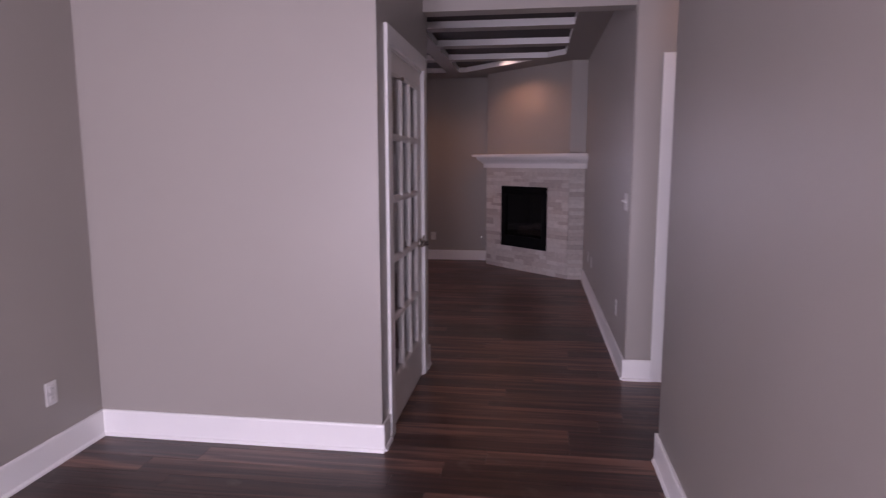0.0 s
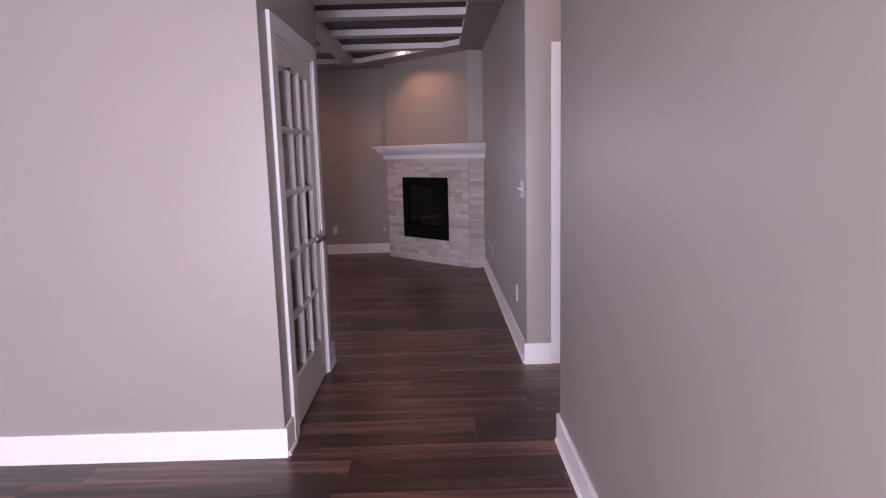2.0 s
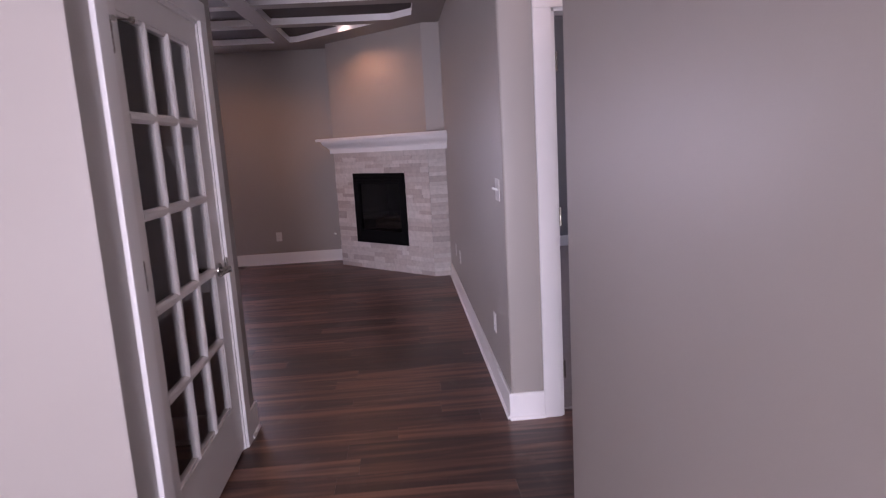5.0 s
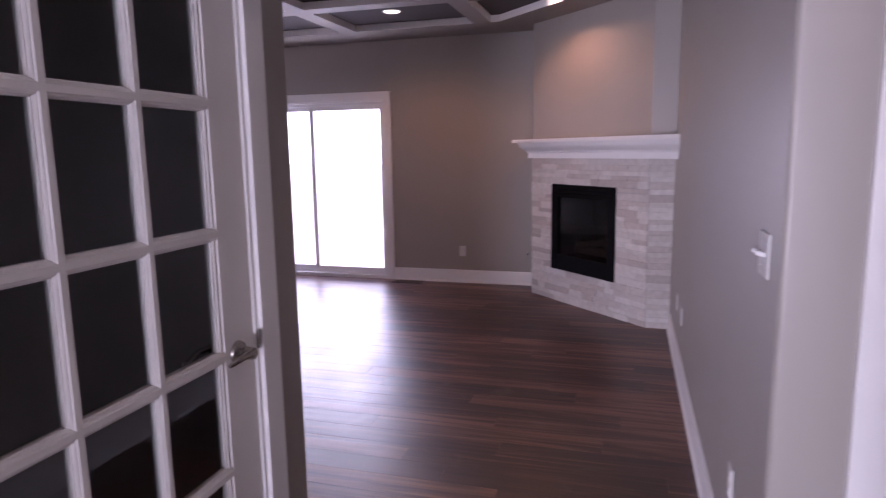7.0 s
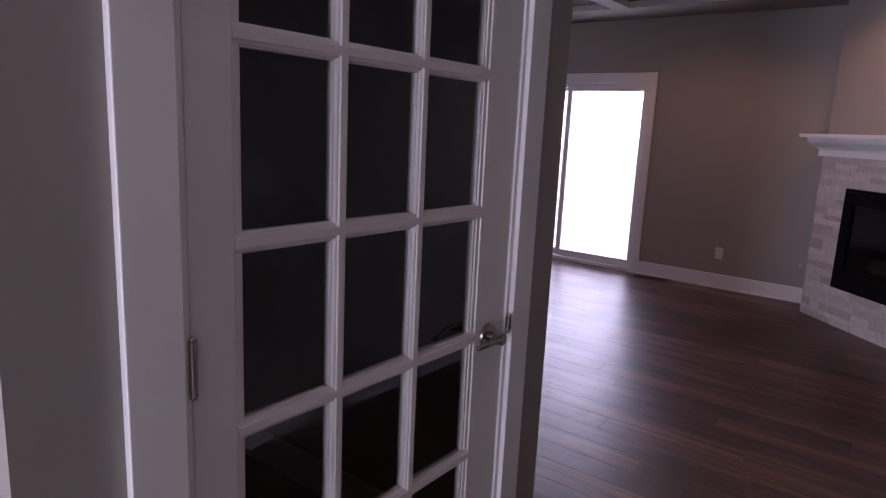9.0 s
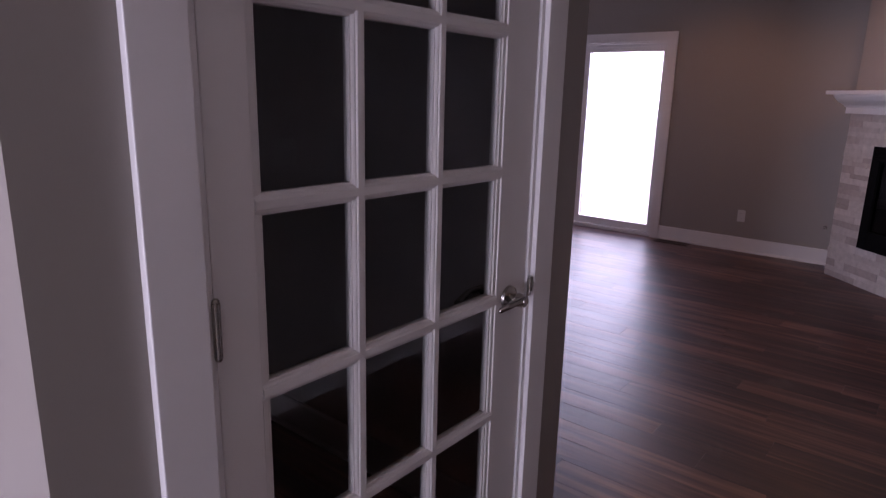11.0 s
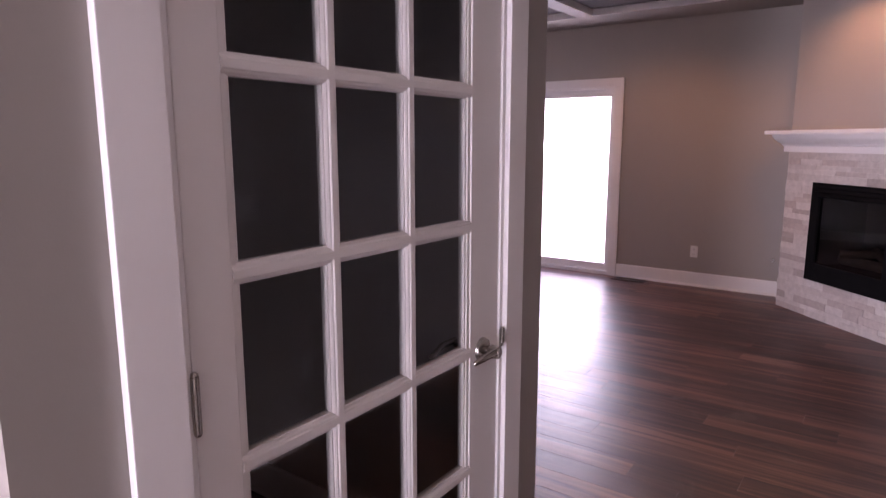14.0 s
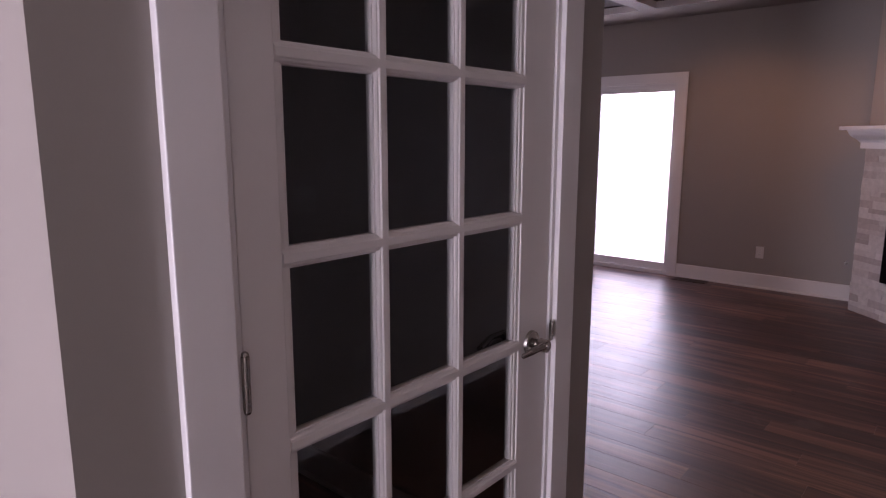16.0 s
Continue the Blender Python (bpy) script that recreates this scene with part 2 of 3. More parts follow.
# ---------------- the shell ----------------


def rounded(x0, x1, y0, y1, z1, ye, radius=0.016):
    """A wall along y whose corner at (x0, ye) is a plastered bullnose."""
    bm = box(bmesh.new(), x0, x1, y0, y1, 0, z1)
    edge = [e for e in bm.edges if all(abs(v.co.x - x0) < 1e-5 and abs(v.co.y - ye) < 1e-5 for v in e.verts)]
    bmesh.ops.bevel(bm, geom=edge, offset=radius, segments=6, affect="EDGES", profile=0.5)
    return bm


H = 2.70      # ceiling of the entry rooms
S = 2.66      # soffit and beams of the living room
P = 2.725      # recessed ceiling panels
YF = 0.019    # face of the wall beside the glazed door
XR = 1.36     # face of the long right-hand wall
YB = 6.41     # face of the back wall

structure(boxes("wall_front", WALL, (-1.67, 0, YF, 0.12, 0, H)), "smooth greige painted wall beside the glazed door", "wall")
structure(boxes("wall_door_side", WALL, (-0.12, 0, 0.12, 0.255, 0, H), (-0.12, 0, 1.21, 1.45, 0, H), (-0.12, 0, 0.255, 1.21, 2.05, H)),
          "greige painted wall with a glazed door", "wall")
structure(boxes("wall_living_south", WALL, (-4.72, -0.12, 1.33, 1.45, 0, P)), "greige painted living room wall", "wall")
structure(boxes("wall_living_west", WALL, (YW - 0.12, YW, 1.45, 6.53, 0, P)), "greige painted living room wall", "wall")
structure(boxes("wall_back", WALL, (-4.6, -3.46, YB, 6.53, 0, P), (-1.64, 1.48, YB, 6.53, 0, P), (-3.46, -1.64, YB, 6.53, 2.03, P)),
          "greige painted back wall with a sliding glass door", "wall")
structure(part("wall_hall", rounded(XR, 1.48, 1.285, YB, P, 1.285), WALL, smooth=True), "long greige painted wall running to the fireplace", "wall")
structure(boxes("wall_return", WALL, (1.48, 1.63, 1.285, 1.405, 0, H), (2.45, 5.12, 1.285, 1.405, 0, H), (1.63, 2.45, 1.285, 1.405, 2.05, H)),
          "short greige wall with a bedroom doorway", "wall")
structure(part("wall_entry", rounded(XR, 1.48, YW, 0.095, H, 0.095), WALL, smooth=True), "greige painted entry wall with a soft sheen", "wall")
structure(boxes("wall_corridor", WALL, (1.48, 3.32, -0.025, 0.095, 0, H), (3.2, 3.32, 0.095, 1.285, 0, H)), "greige painted corridor wall", "wall")
structure(boxes("wall_left", WALL, (-1.67, -1.55, YW, YF, 0, H), (-1.67, -1.55, 0.12, 1.33, 0, H)), "greige painted side wall", "wall")
structure(boxes("wall_window", WALL, (-1.67, -0.92, YW - 0.12, YW, 0, H), (0.92, 1.48, YW - 0.12, YW, 0, H), (-0.92, 0.92, YW - 0.12, YW, 0, 0.1), (-0.92, 0.92, YW - 0.12, YW, 1.8, H)),
          "greige wall with the entry room window", "wall")
structure(boxes("wall_bedroom_north", GREYWALL, (1.48, 5.0, 6.27, 6.39, 0, 2.95)), "dark grey painted bedroom wall", "wall")
# the gap in this wall is made up, to let the bedroom fill in
structure(boxes("wall_bedroom_east", GREYWALL, (5.0, 5.12, 1.405, 3.05, 0, 2.95), (5.0, 5.12, 4.55, 6.39, 0, 2.95), (5.0, 5.12, 3.05, 4.55, 0, 0.85), (5.0, 5.12, 3.05, 4.55, 2.15, 2.95)),
          "dark grey painted bedroom wall with an added unseen window", "wall")
structure(boxes("header", WALL, (0, XR, 1.285, 1.43, 2.43, H)), "greige painted header between hall and living room", "header")
structure(boxes("ceiling_entry", CEIL, (-1.67, 1.48, YW - 0.12, 1.43, H, H + 0.1), (1.48, 5.12, -0.025, 1.405, H, H + 0.1)), "flat pale ceiling of the entry rooms", "ceiling")
structure(boxes("ceiling_bedroom", CEIL, (1.48, 5.12, 1.405, 6.39, 2.95, 3.05)), "white bedroom ceiling", "ceiling")


def coffered_ceiling():
    bm = bmesh.new()
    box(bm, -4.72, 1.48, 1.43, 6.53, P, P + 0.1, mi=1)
    x0, x1, y0, y1, c = -4.0, 1.07, 2.05, 5.83, 5.62
    for b in ((-4.6, XR, 1.45, y0), (-4.6, x0, y0, y1), (-4.6, XR, y1, YB)):
        box(bm, b[0], b[1], b[2], b[3], S, P - 0.002)
    prism(bm, [(x1, y0), (XR, y0), (XR, y1), (c - y1, y1), (x1, c - x1)], S, P - 0.002)
    w = 0.17
    ns = (-0.46, -1.86, -3.1)
    ew = (2.95, 3.85, 4.75)
    for x in ns:
        box(bm, x, x + w, y0, y1, S, P - 0.003)
    cells = [x0] + [v for x in sorted(ns) for v in (x, x + w)] + [x1]
    for y in ew:
        for a, b in zip(cells[::2], cells[1::2]):
            if y == 4.75 and b == x1:
                prism(bm, [(a, y), (c - y, y), (c - y - w, y + w), (a, y + w)], S, P - 0.003)
            else:
                box(bm, a, b, y, y + w, S, P - 0.003)
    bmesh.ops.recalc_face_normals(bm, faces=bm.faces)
    # downward faces take the darker taupe: shade painted onto beams and soffit
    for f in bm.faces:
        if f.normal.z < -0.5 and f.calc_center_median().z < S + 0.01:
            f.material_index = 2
    return part("ceiling_living", bm, [TRIM, PANEL, SHADED_SOFFIT])


structure(coffered_ceiling(), "coffered ceiling with white beams, undersides coloured in shade, and dark panels", "ceiling")

# floors
structure(boxes("floor", GAP, (-1.67, 1.48, YW - 0.12, 1.43, -0.1, -0.004), (1.48, 3.32, -0.025, 1.405, -0.1, -0.004), (-4.72, 1.48, 1.43, 6.53, -0.1, -0.004)), "dark walnut plank floor with fine joints", "floor")
structure(boxes("carpet", CARPET, (1.48, 5.12, 1.35, 6.39, -0.003, 0.012)), "grey bedroom carpet", "carpet")

# baseboards with a shoe moulding
BASE = [(0, 0), (0.024, 0), (0.024, 0.006), (0.021, 0.014), (0.014, 0.018), (0.013, 0.02), (0.013, 0.132), (0.009, 0.143), (0, 0.143)]


def baseboard(*runs):
    bm = bmesh.new()
    for a, b, side in runs:
        sweep(bm, BASE, (*a, 0), (*b, 0), (*side, 0))
    return structure(part("baseboard", bm, TRIM), "white painted baseboard with shoe moulding", "baseboard")


baseboard(((-1.55, YF), (0.012, YF), (0, -1)), ((0, YF), (0, 0.163), (1, 0)))
baseboard(((0, 1.312), (0, 1.452), (1, 0)), ((0.013, 1.45), (-4.6, 1.45), (0, 1)))
baseboard(((-1.55, YW), (-1.55, YF), (1, 0)))
baseboard(((XR, YW), (XR, 0.095), (-1, 0)))
baseboard(((XR - 0.013, 0.095), (3.2, 0.095), (0, 1)), ((3.2, 0.095), (3.2, 1.285), (-1, 0)))
baseboard(((XR, 1.285), (XR, 4.955), (-1, 0)))
baseboard(((XR - 0.012, 1.285), (1.532, 1.285), (0, -1)))
baseboard(((-1.548, YB), (0.08, YB), (0, -1)))
baseboard(((-4.6, YB), (-3.552, YB), (0, -1)), ((-4.6, 1.45), (-4.6, YB), (1, 0)))
baseboard(((1.48, 6.27), (5.0, 6.27), (0, -1)), ((5.0, 1.405), (5.0, 6.27), (-1, 0)))
baseboard(((-1.55, 0.12), (-1.55, 1.33), (1, 0)), ((-1.55, 1.33), (-0.12, 1.33), (0, -1)))

# ---------------- glazed door ----------------
FLAT = 0.09


def casing(name, plane, lo, hi, top, axis, out, label, depth=0.12):
    """Flat casing and jamb round an opening; axis 'y' for a wall along y."""
    bm = bmesh.new()
    th = 0.018

    def put(a0, a1, d0, d1, z0, z1, bev=0.002):
        d0, d1 = sorted((plane + d0 * out, plane + d1 * out))
        if axis == "y":
            box(bm, d0, d1, a0, a1, z0, z1, bevel=bev)
        else:
            box(bm, a0, a1, d0, d1, z0, z1, bevel=bev)
    for a, b in ((lo - FLAT, lo), (hi, hi + FLAT)):
        put(a, b, 0, th, 0, top)
    put(lo - FLAT, hi + FLAT, 0, th + 0.001, top, top + FLAT)
    for a, b in ((lo, lo + 0.016), (hi - 0.016, hi)):
        put(a, b, -depth, 0.004, 0, top, 0.001)
    put(lo, hi, -depth, 0.004, top - 0.016, top, 0.001)
    return structure(part(name, bm, TRIM), label, "door trim")


casing("trim_glazed_door", 0, 0.255, 1.215, 2.045, "y", 1, "white flat casing round the glazed door")
casing("trim_bedroom_door", 1.285, 1.62, 2.46, 2.045, "x", -1, "white flat casing round the bedroom doorway")
casing("trim_sliding_door", YB, -3.46, -1.64, 2.03, "x", -1, "white flat casing round the sliding door")


def lever(parent):
    y, z = 1.115, 0.930
    bm = bmesh.new()
    tube(bm, (0.0, y, z), (0.008, y, z), 0.033, 0.031, 28)
    tube(bm, (0.008, y, z), (0.013, y, z), 0.030, 0.020, 28)
    rose = part("handle", bm, NICKEL, parent, "satin nickel lever handle", smooth=True)
    bm = bmesh.new()
    tube(bm, (0.012, y, z), (0.030, y, z), 0.012, 0.015, 18)
    tube(bm, (0.030, y, z), (0.052, y, z), 0.0185, 0.0165, 22)
    pts = [(0.040, 0.012, 0.0), (0.044, -0.012, 0.001), (0.043, -0.034, 0.001), (0.038, -0.056, -0.004), (0.028, -0.074, -0.012)]
    rad = [0.013, 0.0115, 0.0095, 0.0085, 0.0065]
    for (a, b, r, q) in zip(pts, pts[1:], rad, rad[1:]):
        tube(bm, (a[0], y + a[1], z + a[2]), (b[0], y + b[1], z + b[2]), r, q, 14)
    for a, r in zip(pts, rad):
        bmesh.ops.create_uvsphere(bm, u_segments=12, v_segments=8, radius=r, matrix=Matrix.Translation((a[0], y + a[1], z + a[2])))
    part("lever", bm, NICKEL, rose, smooth=True)
    bm = bmesh.new()
    tube(bm, (0.050, y, z), (0.056, y, z), 0.0125, 0.011, 18)
    part("thumb_turn", bm, NICKEL, rose, smooth=True)
    # far side
    bm = bmesh.new()
    tube(bm, (-0.045, y, z), (-0.035, y, z), 0.030, 0.033, 28)
    tube(bm, (-0.095, y, z), (-0.045, y, z), 0.011, 0.011, 18)
    tube(bm, (-0.092, y + 0.012, z), (-0.096, y - 0.045, z + 0.002), 0.013, 0.010, 14)
    tube(bm, (-0.096, y - 0.045, z + 0.002), (-0.084, y - 0.105, z - 0.012), 0.010, 0.012, 14)
    part("handle", bm, NICKEL, parent, "satin nickel lever handle", smooth=True)


def muntin(bm, a, b, along, c):
    """A glazing bar of moulded section: fillet, ovolo, narrow flat; along 'z' or 'y', centred at c."""
    half = [(0.0185, -0.019), (0.0185, -0.0095), (0.0160, -0.0085), (0.0152, -0.0055), (0.0128, -0.0030), (0.0095, -0.0018), (0.0085, 0.0), (0.0070, 0.0012)]
    prof = half + [(-h, d) for h, d in reversed(half)] + [(-0.0185, -0.026), (0.0185, -0.026)]
    ends = []
    for e in (a, b):
        ends.append([bm.verts.new((d, c + h, e) if along == "z" else (d, e, c + h)) for h, d in prof])
    n = len(prof)
    for i in range(n):
        bm.faces.new((ends[0][i], ends[0][(i + 1) % n], ends[1][(i + 1) % n], ends[1][i]))
    for ring in ends:
        bm.faces.new(ring)


def glazed_door():
    root = new("door_1")
    tagged(root, "closed white painted fifteen-pane glazed wooden door with nickel lever", "door", kind="structure")
    y0, y1, z1 = 0.275, 1.197, 2.027
    g0, g1, gb, gt = 0.358, 1.062, 0.272, 1.925
    for a, b in ((y0, g0), (g1, y1)):
        part("stile", box(bmesh.new(), -0.037, -0.002, a, b, 0.012, z1, bevel=0.0025), DOORPAINT, root)
    part("bottom_rail", box(bmesh.new(), -0.037, -0.0021, g0, g1, 0.012, gb, bevel=0.001), DOORPAINT, root)
    part("top_rail", box(bmesh.new(), -0.037, -0.0021, g0, g1, gt, z1, bevel=0.001), DOORPAINT, root)
    ys, zs = (0.590, 0.823), (0.605, 0.932, 1.262, 1.592)
    for y in ys:
        bm = bmesh.new()
        muntin(bm, gb, gt, "z", y)
        part("glazing_bar", bm, DOORPAINT, root)
    cols = (g0, *ys, g1)
    for z in zs:
        bm = bmesh.new()
        for a, b in zip(cols, cols[1:]):
            muntin(bm, a + (0.006 if a != g0 else 0), b - (0.006 if b != g1 else 0), "y", z)
        part("glazing_bar", bm, DOORPAINT, root)
    # stepped bead round the glass
    for a, b in ((g0, g0 + 0.012), (g1 - 0.012, g1)):
        bm = bmesh.new()
        box(bm, -0.030, -0.006, a, b, gb, gt, bevel=0.0015)
        mid = (a + b) / 2 + (0.007 if a == g0 else -0.007)
        box(bm, -0.029, -0.010, mid - 0.006, mid + 0.006, gb, gt, bevel=0.0015)
        part("glass_bead", bm, DOORPAINT, root)
    for a, b in ((gb, gb + 0.014), (gt - 0.014, gt)):
        part("glass_bead", box(bmesh.new(), -0.030, -0.006, g0, g1, a, b, bevel=0.0015), DOORPAINT, root)
    rows = (gb, *zs, gt)
    for a, b in zip(cols, cols[1:]):
        for c, d in zip(rows, rows[1:]):
            bm = bmesh.new()
            tilt = random.uniform(-0.0004, 0.0004)
            vs = [bm.verts.new(p) for p in ((-0.018 + tilt, a, c), (-0.018 - tilt, b, c), (-0.018 - tilt, b, d), (-0.018 + tilt, a, d))]
            bm.faces.new(vs)
            pane = part("pane", bm, GLASS, root, recalc=False)
            pane.visible_shadow = False
    for z in (0.22, 1.075, 1.83):
        bm = bmesh.new()
        tube(bm, (0.007, 0.273, z - 0.045), (0.007, 0.273, z + 0.045), 0.007, seg=14)
        for k in (-0.047, 0.047):
            bmesh.ops.create_uvsphere(bm, u_segments=10, v_segments=8, radius=0.0065, matrix=Matrix.Translation((0.007, 0.273, z + k)))
        part("hinge", bm, NICKEL, root, "satin nickel butt hinge", smooth=True)
    lever(root)
    bm = bmesh.new()
    box(bm, 0.004, 0.010, 1.199, 1.214, 0.915, 0.965, bevel=0.001)
    tube(bm, (0.012, 1.203, 0.93), (0.012, 1.203, 0.972), 0.006, seg=12)
    part("strike_plate", bm, NICKEL, root, smooth=True)
    # hinge-pin door stop
    bm = bmesh.new()
    z = 1.885
    tube(bm, (0.007, 0.273, z - 0.004), (0.007, 0.273, z + 0.004), 0.013, seg=14)
    tube(bm, (0.01, 0.275, z), (0.05, 0.325, z), 0.004, seg=10)
    tube(bm, (0.05, 0.325, z), (0.058, 0.335, z), 0.010, 0.011, seg=14)
    tube(bm, (0.012, 0.27, z), (0.035, 0.235, z - 0.01), 0.004, seg=10)
    tube(bm, (0.035, 0.235, z - 0.01), (0.04, 0.228, z - 0.012), 0.009, seg=14)
    part("door_stop", bm, NICKEL, root, "nickel hinge-pin door stop", smooth=True)


glazed_door()

# strike plate and hinges left on the bedroom jamb
jamb = tagged(new("door_2"), "empty bedroom doorway jamb with hinges", "door", kind="structure")
for z in (0.25, 1.05, 1.80):
    bm = bmesh.new()
    tube(bm, (1.645, 1.292, z - 0.045), (1.645, 1.292, z + 0.045), 0.0065, seg=12)
    box(bm, 1.636, 1.639, 1.296, 1.33, z - 0.044, z + 0.044)
    part("hinge", bm, NICKEL, jamb, smooth=True)

# ---------------- fireplace ----------------
FP = pose(0.08, 6.07, 0, 0, 0, -45)
FW = 1.5415
U0, U1, Z0, Z1 = 0.328, 1.182, 0.314, 1.131
MT = 1.557


def fire_wall():
    bm = bmesh.new()
    for b in ((0, U0, 0.02, 0.12, 0, 1.3), (U1, FW, 0.02, 0.12, 0, 1.3), (U0, U1, 0.02, 0.12, 0, Z0), (U0, U1, 0.02, 0.12, Z1, 1.3)):
        box(bm, *b)
    bmesh.ops.transform(bm, matrix=FP, verts=bm.verts)
    prism(bm, [(0.08, 6.07), (1.17, 4.98), (XR, 4.98), (XR, YB), (0.08, YB)], 1.3, S)
    box(bm, 1.18, XR, 5.0, 5.1, 0, 1.3)
    box(bm, 0.10, 0.2, 6.08, YB, 0, 1.3)
    return part("chimney_breast", bm, WALL)


structure(fire_wall(), "diagonal greige chimney breast across the room corner", "wall")


def mantel():
    root = tagged(new("mantel_shelf"), "white painted crown-moulded mantel shelf over the fireplace", "mantel")
    root.matrix_world = FP
    prof = [(0.0, 1.375), (0.035, 1.375), (0.035, 1.425), (0.045, 1.430), (0.048, 1.440), (0.060, 1.452), (0.078, 1.466), (0.095, 1.486), (0.104, 1.506), (0.108, 1.518), (0.108, 1.525), (0.0, 1.525)]
    bm = bmesh.new()
    # mitred return at the free end; the other end dies into the side wall
    rings = []
    for o, u in prof:
        rings.append((bm.verts.new((-o, 0.14, u)), bm.verts.new((-o, -o, u)), bm.verts.new((FW + 0.27 + o, -o, u))))
    n = len(rings)
    for i in range(n):
        j = (i + 1) % n
        for k in (0, 1):
            bm.faces.new((rings[i][k], rings[j][k], rings[j][k + 1], rings[i][k + 1]))
    for k in (0, 2):
        bm.faces.new([r[k] for r in rings])
    part("crown", bm, TRIM, root)
    bm = bmesh.new()
    p = [(-0.16, 0.10), (-0.16, -0.15), (FW + 0.41, -0.15), (FW + 0.16, 0.10)]
    prism(bm, p, 1.526, MT)
    bmesh.ops.bevel(bm, geom=list(bm.edges), offset=0.005, segments=2, affect="EDGES")
    part("shelf", bm, TRIM, root)


mantel()


def fireplace_insert():
    root = tagged(new("fireplace_insert"), "black metal gas fireplace insert with glass front", "fireplace")
    root.matrix_world = FP
    a, b = U0 + 0.001, U1 - 0.001
    y0, y1 = -0.022, 0.03
    part("frame", box(bmesh.new(), a, a + 0.085, y0, y1, Z0, Z1, bevel=0.003), BLACK, root)
    part("frame", box(bmesh.new(), b - 0.085, b, y0, y1, Z0, Z1, bevel=0.003), BLACK, root)
    part("bottom_panel", box(bmesh.new(), a + 0.085, b - 0.085, y0 + 0.002, y1, Z0, Z0 + 0.15, bevel=0.003), BLACK, root)
    part("top_panel", box(bmesh.new(), a + 0.085, b - 0.085, y0 + 0.006, y1, Z1 - 0.12, Z1, bevel=0.003), BLACK, root)
    for k in range(3):
        z = Z1 - 0.03 - k * 0.034
        bm = bmesh.new()
        box(bm, a + 0.02, b - 0.02, -0.008, 0.002, -0.012, 0.012, bevel=0.002)
        bmesh.ops.transform(bm, matrix=pose(0, y0 - 0.004, z, -30), verts=bm.verts)
        part("louvre", bm, BLACK, root)
    g = part("glass_front", sheet(a + 0.085, b - 0.085, 0.0, Z0 + 0.15, Z1 - 0.12), FIREGLASS, root, recalc=False)
    g.visible_shadow = False
    bm = bmesh.new()
    box(bm, a + 0.03, b - 0.03, 0.50, 0.52, Z0, Z1)
    box(bm, a + 0.01, a + 0.03, 0.031, 0.52, Z0, Z1)
    box(bm, b - 0.03, b - 0.01, 0.031, 0.52, Z0, Z1)
    box(bm, a + 0.03, b - 0.03, 0.031, 0.50, Z0, Z0 + 0.02)
    box(bm, a + 0.03, b - 0.03, 0.031, 0.50, Z1 - 0.02, Z1)
    part("firebox", bm, SOOT, root)
    for p, q, r in (((0.46, 0.22, 0.50), (1.03, 0.20, 0.50), 0.045), ((0.55, 0.12, 0.555), (0.85, 0.30, 0.60), 0.035), ((0.70, 0.30, 0.60), (0.98, 0.13, 0.56), 0.033)):
        bm = bmesh.new()
        tube(bm, p, q, r, r * 0.8, 14)
        part("log", bm, LOG, root, smooth=True)
    part("grate", box(bmesh.new(), 0.45, 1.05, 0.08, 0.32, Z0 + 0.12, Z0 + 0.14, bevel=0.004), BLACK, root)


fireplace_insert()

# gas key valve beside the stone
bm = bmesh.new()
tube(bm, (-0.02, YB, 0.345), (-0.02, YB - 0.006, 0.345), 0.017, 0.015, 24)
tube(bm, (-0.02, YB - 0.006, 0.345), (-0.02, YB - 0.05, 0.345), 0.010, 0.009, 14)
tagged(part("gas_valve", bm, NICKEL, smooth=True), "small round nickel gas key valve on the wall", "valve")

# ---------------- sliding glass door ----------------


def sliding_door():
    root = tagged(new("door_3"), "white vinyl two-panel sliding glass door", "door", kind="structure")
    x0, x1, zt = -3.444, -1.656, 2.014
    bm = bmesh.new()
    for b in ((x0, x0 + 0.012, 0.03, 0.10, 0, zt), (x1 - 0.012, x1, 0.03, 0.10, 0, zt), (x0, x1, 0.03, 0.10, zt - 0.03, zt), (x0, x1, 0.0, 0.11, 0.0, 0.04)):
        box(bm, b[0], b[1], YB + b[2], YB + b[3], b[4], b[5], bevel=0.002)
    part("door_frame", bm, VINYL, root)
    mid = -2.55
    for a, b, y in ((x0 + 0.012, mid + 0.035, 0.072), (mid - 0.035, x1 - 0.012, 0.036)):
        bm = bmesh.new()
        for c in ((a, a + 0.06, 0.04, zt - 0.03), (b - 0.035, b, 0.04, zt - 0.03), (a + 0.06, b - 0.035, 0.04, 0.12), (a + 0.06, b - 0.035, zt - 0.08, zt - 0.03)):
            box(bm, c[0], c[1], YB + y, YB + y + 0.03, c[2], c[3], bevel=0.003)
        sash = part("sash", bm, VINYL, root)
        p = part("pane", sheet(a + 0.06, b - 0.035, YB + y + 0.014, 0.12, zt - 0.08), GLASS, sash, recalc=False)
        p.visible_shadow = False


sliding_door()

